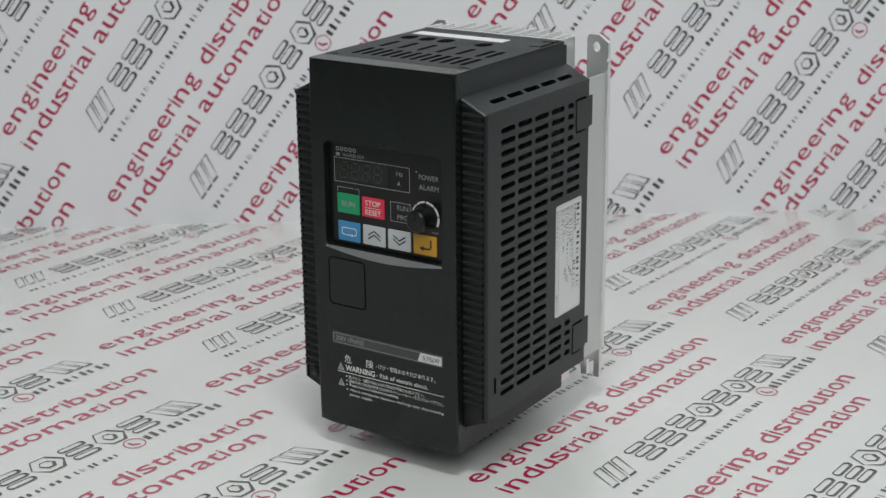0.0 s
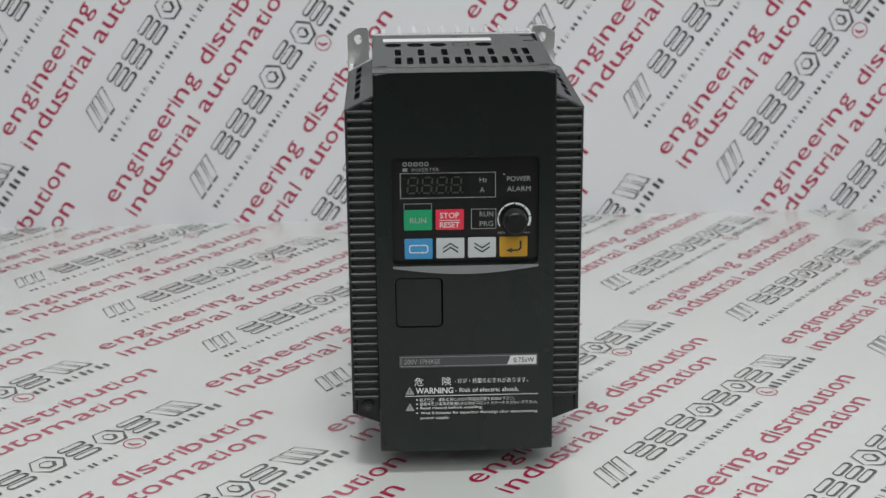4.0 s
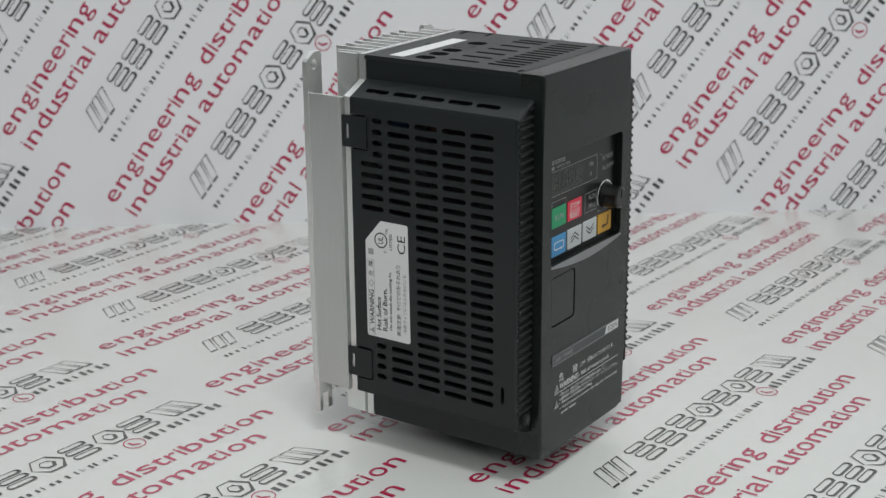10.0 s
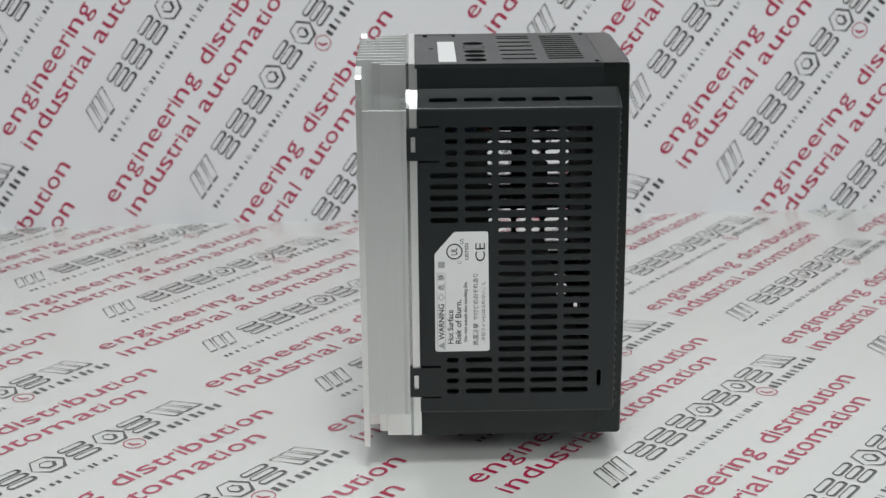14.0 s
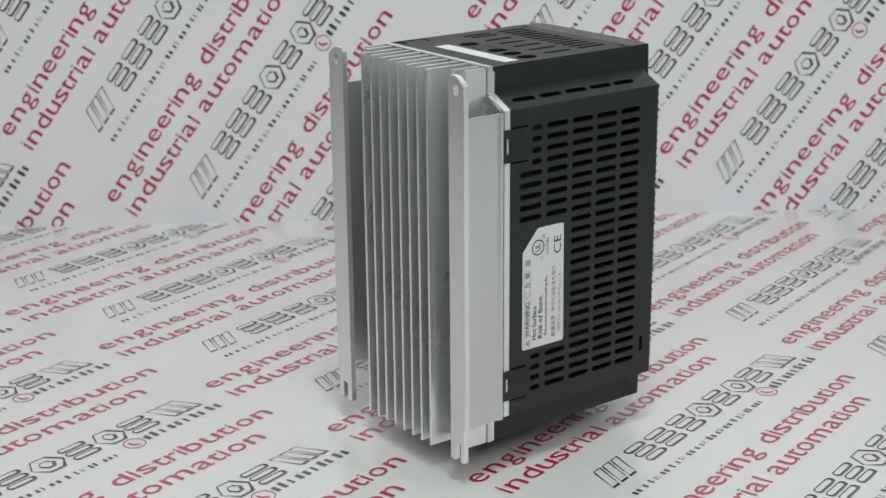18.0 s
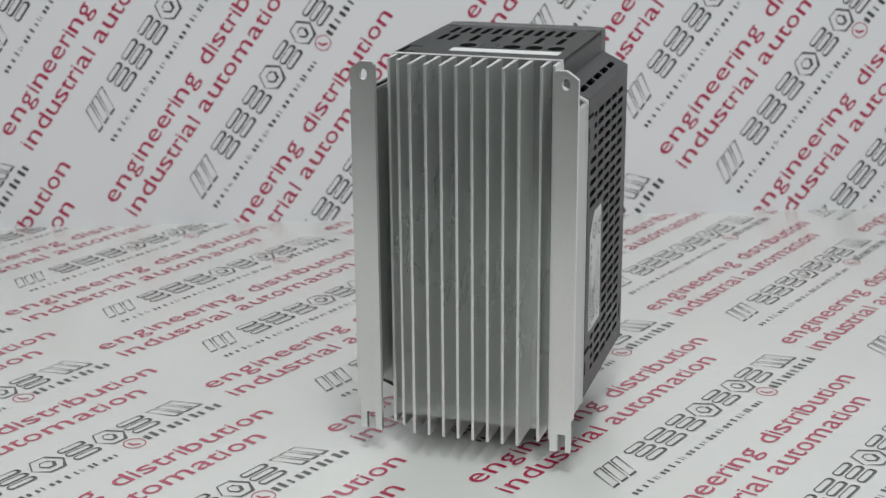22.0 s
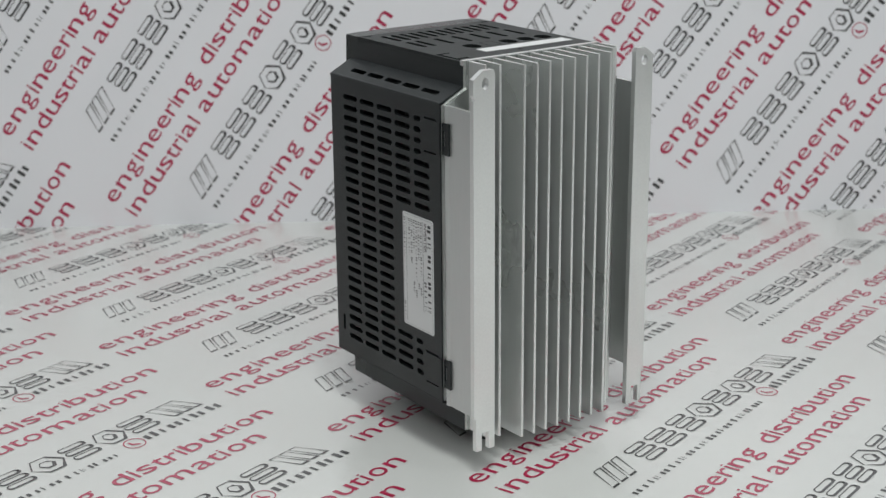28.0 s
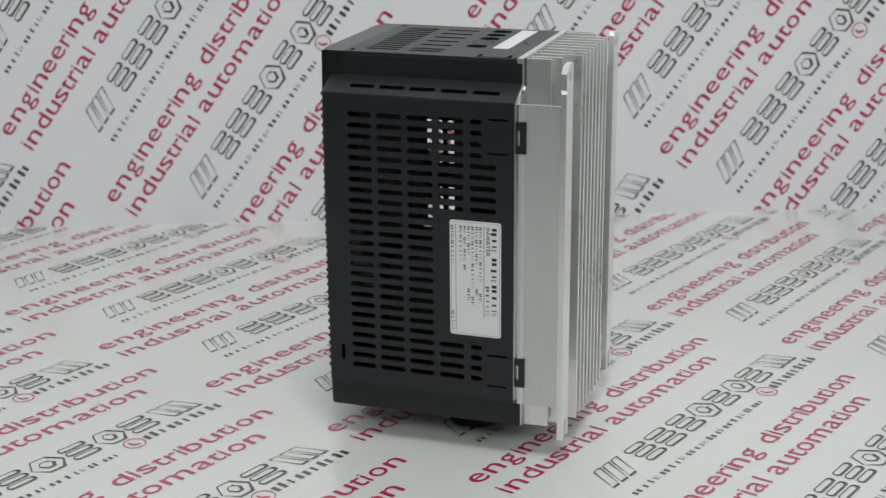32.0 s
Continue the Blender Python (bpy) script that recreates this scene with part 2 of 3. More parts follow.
slab("floor", [(-1.6, -1.8, -0.02), (1.6, -1.8, -0.02), (1.6, 0.6, -0.02), (-1.6, 0.6, -0.02)], 0.05, DARK_FLOOR, "plain dark floor under the printed sheet", "floor")
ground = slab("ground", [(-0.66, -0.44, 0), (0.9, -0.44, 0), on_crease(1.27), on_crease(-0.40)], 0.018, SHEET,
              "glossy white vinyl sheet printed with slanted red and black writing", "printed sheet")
backdrop = slab("backdrop", [on_crease(-1.25, -0.02), on_crease(1.98, -0.02), on_crease(1.98, 2.0), on_crease(-1.25, 2.0)], 0.02, WALLSHEET,
                "upright white vinyl sheet printed with slanted red and black writing", "printed backdrop")
slab("wall_west", [(-1.6, -1.8, -0.02), (-1.6, 0.6, -0.02), (-1.6, 0.6, 2.0), (-1.6, -1.8, 2.0)], 0.05, DARK_PLASTER, "plain dark plaster wall", "wall")
slab("wall_east", [(1.6, 0.6, -0.02), (1.6, -1.8, -0.02), (1.6, -1.8, 2.0), (1.6, 0.6, 2.0)], 0.05, PLASTER, "plain pale plaster wall", "wall")
slab("wall_south", [(1.6, -1.8, -0.02), (-1.6, -1.8, -0.02), (-1.6, -1.8, 2.0), (1.6, -1.8, 2.0)], 0.05, DARK_PLASTER, "plain dark plaster wall", "wall")
slab("ceiling", [(-1.7, -1.9, 2.0), (-1.7, 0.7, 2.0), (1.7, 0.7, 2.0), (1.7, -1.9, 2.0)], 0.05, PLASTER, "plain pale ceiling", "ceiling")

# ---- print on the sheets ----
TEXT_DIR = {"ground": radians(54.4), "backdrop": radians(54.0)}
PRINT = 0.987


def sheet_put(plane, u, v):
    """From millimetres along and across a line of print to the sheet."""
    def put(t, n):
        c, s = math.cos(TEXT_DIR[plane]), math.sin(TEXT_DIR[plane])
        x, y = u * 1000 + PRINT * (t * c - n * s), v * 1000 + PRINT * (t * s + n * c)
        if plane == "ground":
            return (x, y, 0.25)
        return tuple(on_crease(x * MM, y * MM, -0.00025) * 1000)
    return put


def trimmed(bm, plane):
    """Cuts print off where the sheet ends at the crease."""
    if plane == "ground":
        co, no = CREASE - BEHIND * 0.0008, BEHIND
    else:
        co, no = Vector((0, 0, 0.0008)), Vector((0, 0, -1))
    bmesh.ops.bisect_plane(bm, geom=bm.verts[:] + bm.edges[:] + bm.faces[:], plane_co=co, plane_no=no, clear_outer=True)
    return bm


def print_piece(name, bm, mat, sheet, plane, label):
    bm = trimmed(bm, plane)
    if len(bm.faces):
        for f in bm.faces:
            f.normal_update()
        me = bpy.data.meshes.new(name)
        bm.to_mesh(me)
        me.materials.append(mat)
        part(name, me, mat, sheet, label)
    bm.free()


def outlined(corners, put, bm, line=0.6, shade=1.45):
    """A closed outline, drawn thin towards the upper left and heavier towards the lower right."""
    n = len(corners)
    cu, cv = sum(q[0] for q in corners) / n, sum(q[1] for q in corners) / n
    inner = [(u + (line if u < cu else -shade), v + (shade if v < cv else -line)) for u, v in corners]
    ring(corners, inner, put, bm)


def soft_bar(u0, u1, v0, v1, put, bm):
    outlined(rounded(u0, u1, v0, v1, min(2.4, 0.45 * (v1 - v0)), 3), put, bm)


def slant_bars(u0, u1, count, lean, put, bm):
    step = (u1 - u0 - abs(lean)) / count
    for k in range(count):
        a = u0 + k * step + max(0, -lean)
        outlined([(a, -15.8), (a + 0.72 * step, -15.8), (a + 0.72 * step + lean, 1.6), (a + lean, 1.6)], put, bm)


def six_sided(u0, u1, v0, v1, put, bm):
    w = 0.26 * (u1 - u0)
    vm = (v0 + v1) / 2
    outlined([(u0, vm), (u0 + w, v0), (u1 - w, v0), (u1, vm), (u1 - w, v1), (u0 + w, v1)], put, bm)


def logo_block(sheet, plane, u, v):
    put = sheet_put(plane, u, v)
    rng = random.Random(7)
    bm = bmesh.new()
    slant_bars(-6.0, 28.0, 3, 10.0, put, bm)
    for a, b in ((31.0, 48.0), (51.0, 69.2), (73.2, 90.2), (114.0, 131.0), (153.0, 171.0)):
        for low in (-15.8, -9.6, -3.4):
            soft_bar(a, b, low, low + 5.0, put, bm)
    for a, b in ((92.0, 112.6), (133.0, 152.0)):
        six_sided(a, b, -15.8, 1.6, put, bm)
        six_sided(a + 5.4, b - 5.4, -11.2, -3.0, put, bm)
    slant_bars(174.6, 203.0, 3, -7.0, put, bm)
    print_piece("printed_emblem", bm, BLACK_INK, sheet, plane, "row of black outlined shapes")
    spans, t = [], -6.0
    for w in (23.5, 23.0, 19.3, 14.5, 21.4, 5.4, 9.1):
        spans.append((t, t + w))
        t += w + 3.3
    print_piece("printed_line", dashes(spans, -28.2, -25.0, put, 3.5, rng, 0.58), BLACK_INK, sheet, plane, "line of small black bars")
    spans, t = [], 151.6
    for w in (14.0, 14.0, 9.0, 9.5):
        spans.append((t, t + w))
        t += w + 2.8
    print_piece("printed_line", dashes(spans, -25.8, -20.6, put, 4.6, rng, 0.56), BLACK_INK, sheet, plane, "line of small black bars")
    circ = lambda r: [(144.6 + r * math.cos(radians(a)), -23.4 + r * math.sin(radians(a))) for a in range(0, 360, 15)]
    bm = ring(circ(6.0), circ(5.3), put)
    flat([(142.2, -20.4), (143.4, -20.4), (143.6, -23.2), (146.6, -25.8), (145.6, -26.8), (142.2, -24.4)], put, bm)
    print_piece("printed_sign", bm, RED_INK, sheet, plane, "small red ring sign")


WIDE = {"i": 2.0, "l": 1.7, "t": 7.4, "r": 7.0, "s": 9.6, "m": 17.2}


def spaced_line(body, centres, v, put):
    """A line of widely set letters, each 10.4 mm wide but for the narrow ones and the m."""
    bm = bmesh.new()
    for letter, c in zip(body.replace(" ", ""), centres):
        w = WIDE.get(letter, 10.4)
        writing(letter, c - w / 2, c + w / 2, 0, 0, put, 0.002, bm, baseline=(v, 11.4), lift=0.77)
    return bm


LINE_1 = (7.2, 20.6, 33.8, 42.6, 51.2, 63.8, 76.2, 87.2, 92.8, 100.6, 113.6, 135.0, 143.4, 151.0, 160.4, 169.0, 174.6, 182.6, 195.6, 205.6, 211.4, 220.2, 233.0)
LINE_2 = (3.4, 12.6, 26.2, 39.2, 50.6, 59.6, 68.0, 73.4, 81.6, 90.2, 104.6, 117.6, 127.6, 137.4, 153.8, 170.8, 180.6, 186.4, 195.2, 208.0)


def red_block(sheet, plane, u, v):
    put = sheet_put(plane, u, v)
    print_piece("printed_line", spaced_line("engineering distribution", LINE_1, -4.2, put), RED_INK, sheet, plane, "crimson words engineering distribution")
    print_piece("printed_line", spaced_line("industrial automation", LINE_2, -22.8, put), RED_INK, sheet, plane, "crimson words industrial automation")


def column(kind, sheet, plane, u, v, step, first, last):
    for i in range(first, last + 1):
        kind(sheet, plane, u + i * step[0], v + i * step[1])


FLOOR_STEP, WALL_STEP = (0.0730, -0.0581), (0.0721, -0.0522)
for kind, u, v, a, b in ((logo_block, -0.3475, -0.0923, -3, 4), (logo_block, -0.3098, 0.2070, -1, 7), (logo_block, 0.1537, 0.1416, -4, 4), (logo_block, 0.325, 0.309, -1, 2),
                         (red_block, -0.3932, -0.0823, -4, 4), (red_block, -0.2954, 0.1404, -2, 6), (red_block, 0.1070, 0.1487, -4, 4), (red_block, 0.2785, 0.3157, -1, 2)):
    column(kind, ground, "ground", u, v, FLOOR_STEP, a, b)
for kind, u, v, a, b in ((logo_block, -0.0418, -0.1559, -4, 1), (logo_block, 0.0696, 0.0851, -2, 4), (logo_block, 0.4640, 0.0876, -2, 3),
                         (red_block, -0.0852, -0.1413, -4, 1), (red_block, 0.0097, 0.0702, -2, 4), (red_block, 0.4940, 0.0457, -3, 3)):
    column(kind, backdrop, "backdrop", u, v, WALL_STEP, a, b)

# ---- turntable ----
turntable = tagged(new("turntable"), "small black round turntable puck under the inverter", "turntable")
turntable.location = (*AXIS, 0)
part("platter", drum((0, 0), "z", 14.2, 0.0, 2.6, n=48, r1=13.8), RUBBER, turntable)
part("spindle", drum((0, 0), "z", 11.5, 2.6, LIFT - 3.2, n=48, r1=11.0), RUBBER, turntable)
part("pad", drum((0, 0), "z", 13.2, LIFT - 3.2, LIFT, n=48, r1=13.6), RUBBER, turntable)

# ---- the inverter ----
unit = tagged(new("frequency_inverter"), "black plastic frequency inverter with coloured keys and finned aluminium heat sink", "inverter")
unit.location = (*AXIS, LIFT * MM)


def shifted(bm):
    bmesh.ops.translate(bm, verts=bm.verts, vec=Vector((-AXIS_X, 0, -UNDER)) * MM)
    bmesh.ops.scale(bm, verts=bm.verts, vec=(TRUE, TRUE, TRUE * TALL))
    return bm


def upart(name, bm, mat, parent=None, label=""):
    ob = part(name, shifted(bm), mat, parent or unit, label)
    if name.endswith(("print", "bullets", "sign", "lines", "emblem", "scale")):
        ob["kind"] = "stuff"
    return ob


TALL = 1.0065
FRONT, PAD_Y = -69.5, -66.2      # faces of the front cover and of the sunk keypad
TOP, BOTTOM, BACK = 192.0, 6.8, 30.5
HALF, WING = 41.8, 55.0
REAR = {-1: BACK - 1.0, 1: BACK + 2.4}      # where the two side covers end

# front cover: a face with openings for the keypad and the flap, and its skirt
bm = plate(-HALF, HALF, BOTTOM, TOP - 0.1, [(-34.0, 34.0, 101.3, 152.6), (-33.2, -10.8, 70.6, 95.2)], lambda u, v, w: (u, w, v), FRONT, PAD_Y + 0.6, 2.2)
rim = [e for e in bm.edges if all(abs(v.co.y - FRONT * MM) < 1e-6 for v in e.verts) and (
    all(abs(abs(v.co.x) - HALF * MM) < 1e-6 for v in e.verts) or all(abs(v.co.z - BOTTOM * MM) < 1e-6 for v in e.verts) or all(abs(v.co.z - (TOP - 0.1) * MM) < 1e-6 for v in e.verts))]
bmesh.ops.bevel(bm, geom=rim, offset=1.9 * MM, segments=4, affect="EDGES", profile=0.5)
for s in (-1, 1):
    cube(bm, s * (HALF - 2), s * HALF, PAD_Y + 0.6, -57.3, BOTTOM, TOP - 0.1)
cube(bm, -HALF + 2, HALF - 2, PAD_Y + 0.6, -57.3, TOP - 2.1, TOP - 0.1)
cube(bm, -HALF + 2, HALF - 2, PAD_Y + 0.6, -57.3, BOTTOM, BOTTOM + 2)
upart("front_cover", bm, BLACK, None, "matt black moulded front cover")

bm = prism(rounded(-32.8, -11.6, 71.2, 94.8, 2.0), lambda u, v, a: (u, a, v), FRONT + 0.15, PAD_Y, bevel=0.3)
upart("flap", bm, BLACK)

# silver trim that curves under the keypad
arc_top = [(-34 + 68 * k / 24, 100.9 + 0.0 * k) for k in range(25)]
arc_low = [(34 - 68 * k / 24, 100.0 - 3.1 * math.sin(math.pi * k / 24)) for k in range(25)]
bm = prism(arc_top + arc_low, lambda u, v, a: (u, a, v), FRONT - 0.5, FRONT + 0.6)
upart("trim", bm, TRIM, None, "curved silver-grey trim under the keys")

# keypad
keypad = upart("keypad", box(-34.0, 34.0, PAD_Y, PAD_Y + 1.2, 101.0, 152.8), KEYPAD, None, "black membrane keypad with display")


def front_put(depth):
    return lambda u, v: (u, depth, v)


KP = front_put(PAD_Y - 0.25)
for name, u, v, mat, label in (("run_key", -28.6, 117.5, GREEN, "green key"), ("stop_key", -13.8, 117.5, REDKEY, "red key"),
                               ("mode_key", -28.5, 103.6, BLUE, "blue key"), ("up_key", -13.6, 103.7, LIGHTKEY, "light grey key"),
                               ("down_key", 1.2, 103.8, LIGHTKEY, "light grey key"), ("enter_key", 16.0, 103.9, YELLOW, "amber key")):
    upart(name, prism(rounded(u, u + 13.1, v, v + 9.7, 0.5), lambda a, b, c: (a, c, b), PAD_Y - 0.45, PAD_Y + 0.2), mat, keypad, label)
KEY = front_put(PAD_Y - 0.55)
bm = writing("RUN", -25.8, -18.2, 120.9, 123.6, KEY, 0.01)
upart("key_print", bm, PRINT_GREY, keypad)
bm = writing("STOP", -11.8, -2.9, 123.1, 125.8, KEY, 0.01)
writing("RESET", -11.9, -2.7, 118.6, 121.2, KEY, 0.01, bm)
bars([(-12.2, -2.4)], 121.95, 122.2, KEY, bm)
upart("key_print", bm, PRINT_WHITE, keypad)
bm = ring(rounded(-26.4, -17.4, 106.4, 110.4, 1.2), rounded(-25.9, -17.9, 106.9, 109.9, 0.8), KEY)
flat([(-20.6, 105.9), (-18.9, 106.65), (-20.6, 107.4)], KEY, bm)
upart("key_print", bm, PRINT_WHITE, keypad)


def chevron(cu, cv, s, bm):
    for k in (0, 1):
        v = cv + k * 1.9 * s
        flat([(cu - 3.6, v), (cu, v + 2.4 * s), (cu + 3.6, v), (cu + 3.6, v + 0.75 * s), (cu, v + 3.15 * s), (cu - 3.6, v + 0.75 * s)], KEY, bm)
    return bm


upart("key_print", chevron(-7.0, 106.2, 1, bmesh.new()), PRINT_DARK, keypad)
upart("key_print", chevron(7.8, 111.2, -1, bmesh.new()), PRINT_DARK, keypad)
bm = flat([(25.4, 111.6), (26.3, 111.6), (26.3, 107.8), (25.0, 106.6), (21.6, 106.6), (21.6, 107.4), (24.7, 107.4), (25.4, 108.2)], KEY)
flat([(19.0, 107.0), (21.8, 105.8), (21.8, 108.2)], KEY, bm)
upart("key_print", bm, PRINT_DARK, keypad)

# display
upart("display_window", prism(rounded(-29.2, 1.6, 133.6, 144.0, 0.4), lambda a, b, c: (a, c, b), PAD_Y - 0.12, PAD_Y + 0.2), WINDOW, keypad, "dark glossy display window")
SEG = front_put(PAD_Y - 0.2)
for k in range(4):
    bm = bmesh.new()
    u, w, v0, vm, v1 = -26.8 + k * 6.7, 4.3, 135.2, 138.9, 142.6
    sk = lambda a, b: (a + 0.10 * (b - 135.2), b)
    for a0, a1, b in ((u + 0.5, u + w - 0.5, v0), (u + 0.5, u + w - 0.5, vm), (u + 0.5, u + w - 0.5, v1)):
        flat([sk(a0, b), sk(a0 + 0.4, b - 0.4), sk(a1 - 0.4, b - 0.4), sk(a1, b), sk(a1 - 0.4, b + 0.4), sk(a0 + 0.4, b + 0.4)], SEG, bm)
    for a in (u, u + w):
        for b0, b1 in ((v0 + 0.35, vm - 0.35), (vm + 0.35, v1 - 0.35)):
            flat([sk(a, b0), sk(a + 0.4, b0 + 0.4), sk(a + 0.4, b1 - 0.4), sk(a, b1), sk(a - 0.4, b1 - 0.4), sk(a - 0.4, b0 + 0.4)], SEG, bm)
    flat([(u + w + 0.9, v0 - 0.3), (u + w + 1.5, v0 - 0.3), (u + w + 1.5, v0 + 0.3), (u + w + 0.9, v0 + 0.3)], SEG, bm)
    upart("digit", bm, SEGMENT, keypad)
bm = ring([(-30.1, 132.7), (14.2, 132.7), (14.2, 144.8), (-30.1, 144.8)], [(-29.8, 133.0), (13.9, 133.0), (13.9, 144.5), (-29.8, 144.5)], KP)
ring([(2.7, 117.6), (14.4, 117.6), (14.4, 127.3), (2.7, 127.3)], [(3.0, 117.9), (14.1, 117.9), (14.1, 127.0), (3.0, 127.0)], KP, bm)
bars([(-28.6, -28.3), (-15.8, -15.5)], 127.4, 130.2, KP, bm)
bars([(-28.6, -15.5)], 130.0, 130.3, KP, bm)
upart("panel_lines", bm, PRINT_GREY, keypad)
for body, u0, u1, v0, v1 in (("Hz", 6.7, 10.3, 140.0, 142.3), ("A", 6.9, 8.9, 135.2, 137.5), ("POWER", 19.4, 30.4, 140.2, 142.6), ("ALARM", 19.4, 30.4, 135.4, 137.8),
                             ("RUN", 6.7, 13.0, 123.5, 125.9), ("PRG", 6.7, 13.0, 118.9, 121.3), ("MIN", 15.2, 18.4, 114.9, 116.1), ("MAX", 26.4, 30.4, 114.9, 116.1),
                             ("INVERTER", -24.6, -11.9, 145.5, 147.1)):
    upart("panel_print", writing(body, u0, u1, v0, v1, KP), PRINT_GREY, keypad)
upart("panel_print", bars([(-28.8, -26.6)], 145.5, 147.1, KP), PRINT_GREY, keypad)
bm = bmesh.new()
for k in range(5):
    ring(rounded(-28.8 + k * 2.5, -26.8 + k * 2.5, 148.0, 150.0, 0.7), rounded(-28.3 + k * 2.5, -27.3 + k * 2.5, 148.5, 149.5, 0.3), KP, bm)
upart("panel_emblem", bm, PRINT_GREY, keypad)
upart("power_lamp", drum((18.0, 143.6), "y", 0.35, PAD_Y - 0.3, PAD_Y, n=10), PRINT_GREY, keypad)

# dial with its scale
bm = bmesh.new()
for a0, a1 in ((-28, 8), (12, 48), (52, 88), (92, 128), (132, 168), (172, 208)):
    inside = 6.75 + 0.65 * max(0, a0 - 30) / 145
    seg = [(22.9 + r * math.cos(radians(a)), 122.2 + r * math.sin(radians(a))) for r, angles in ((7.9, range(a0, a1 + 1, 6)), (inside, range(a1, a0 - 1, -6))) for a in angles]
    flat(seg, KP, bm)
upart("dial_scale", bm, PRINT_WHITE, keypad)
bm = drum((22.9, 122.2), "y", 6.3, PAD_Y - 1.6, PAD_Y, n=40)
drum((22.9, 122.2), "y", 5.3, PAD_Y - 8.6, PAD_Y - 1.6, bm, 40, 5.8)
drum((22.9, 122.2), "y", 4.5, PAD_Y - 9.2, PAD_Y - 8.6, bm, 40, 5.3)
upart("dial_knob", bm, KEYPAD, keypad, "black plastic dial")
upart("dial_mark", box(22.6, 23.2, PAD_Y - 9.5, PAD_Y - 9.1, 122.4, 126.2), BLACK, keypad)

# rating strip
FP = front_put(FRONT - 0.45)
strip = upart("rating_strip", prism(rounded(-32.0, 34.4, 50.3, 56.6, 0.8), lambda a, b, c: (a, c, b), FRONT - 0.3, FRONT + 0.3), STRIP, None, "grey strip with rating print")
bm = ring([(-31.3, 51.0), (33.7, 51.0), (33.7, 55.9), (-31.3, 55.9)], [(-31.0, 51.3), (33.4, 51.3), (33.4, 55.6), (-31.0, 55.6)], FP)
upart("strip_line", bm, PRINT_GREY, strip)
upart("rating_plate", flat([(19.6, 51.3), (33.4, 51.3), (33.4, 55.6), (21.2, 55.6)], FP), PAPER, strip, "light plate at the strip's end")
upart("strip_print", writing("200V 1PHASE", -29.6, -12.5, 52.2, 54.7, FP, 0.004), PRINT_GREY, strip)
upart("strip_print", writing("0.75kW", 22.6, 32.4, 52.2, 54.7, front_put(FRONT - 0.6), 0.006), PRINT_DARK, strip)

# warning print on the cover
FW = front_put(FRONT - 0.2)
upart("warning_sign_print", writing("\u5371", -24.9, -20.6, 41.0, 45.2, FW), PRINT_WHITE)
upart("warning_sign_print", writing("\u967a", -11.6, -7.2, 41.0, 45.2, FW), PRINT_WHITE)
upart("warning_print", writing("- \u3051\u304c\u30fb\u611f\u96fb\u306e\u304a\u305d\u308c\u304c\u3042\u308a\u307e\u3059\u3002", -5.6, 29.6, 41.9, 44.5, FW), PRINT_WHITE)
upart("warning_print", writing("\u636e\u3048\u4ed8\u3051\u3001\u904b\u8ee2\u306e\u524d\u306b\u306f\u5fc5\u305a\u53d6\u6271\u8aac\u660e\u66f8\u3092\u304a\u8aad\u307f\u4e0b\u3055\u3044\u3002", -22.6, 23.2, 0, 0, FW, baseline=(33.0, 1.45)), PRINT_WHITE)
upart("warning_print", writing("\u901a\u96fb\u4e2d\u53ca\u3073\u96fb\u6e90\u906e\u65ad\u5f8c5\u5206\u4ee5\u5185\u306f\u30d5\u30ed\u30f3\u30c8\u30ab\u30d0\u30fc\u3092\u5916\u3055\u306a\u3044\u3067\u4e0b\u3055\u3044\u3002", -22.6, 34.2, 0, 0, FW, baseline=(30.8, 1.45)), PRINT_WHITE)
upart("warning_print", writing("WARNING", -24.4, -6.3, 36.9, 40.0, FW, 0.02), PRINT_WHITE)
upart("warning_print", writing("- Risk of electric shock.", -5.4, 25.4, 0, 0, FW, 0.008, baseline=(37.4, 2.2)), PRINT_WHITE)
upart("warning_rule", bars([(-29.4, 34.5)], 35.6, 35.95, FW), PRINT_WHITE)
upart("warning_print", writing("Read manual before installing.", -22.2, 7.8, 0, 0, FW, 0.009, baseline=(28.9, 1.4)), PRINT_WHITE)
upart("warning_print", writing("Wait 5 minutes for capacitor discharge after disconnecting", -22.2, 34.2, 0, 0, FW, 0.009, baseline=(26.3, 1.4)), PRINT_WHITE)
upart("warning_print", writing("power supply.", -22.2, -8.2, 0, 0, FW, 0.009, baseline=(23.8, 1.4)), PRINT_WHITE)
bm = bmesh.new()
for v in (33.8, 31.6, 29.5, 26.9):
    flat([(-23.8 + 0.45 * math.cos(k), v + 0.45 * math.sin(k)) for k in (0, 1.05, 2.1, 3.14, 4.19, 5.24)], FW, bm)
upart("warning_bullets", bm, PRINT_WHITE)
for v in (36.6, 28.2):
    bm = flat([(-29.4, v), (-25.0, v), (-27.2, v + 4.0)], FW)
    upart("warning_triangle", bm, PRINT_GREY)
    upart("warning_triangle_mark", bars([(-27.4, -27.0)], v + 0.7, v + 2.8, front_put(FRONT - 0.3)), PRINT_DARK)

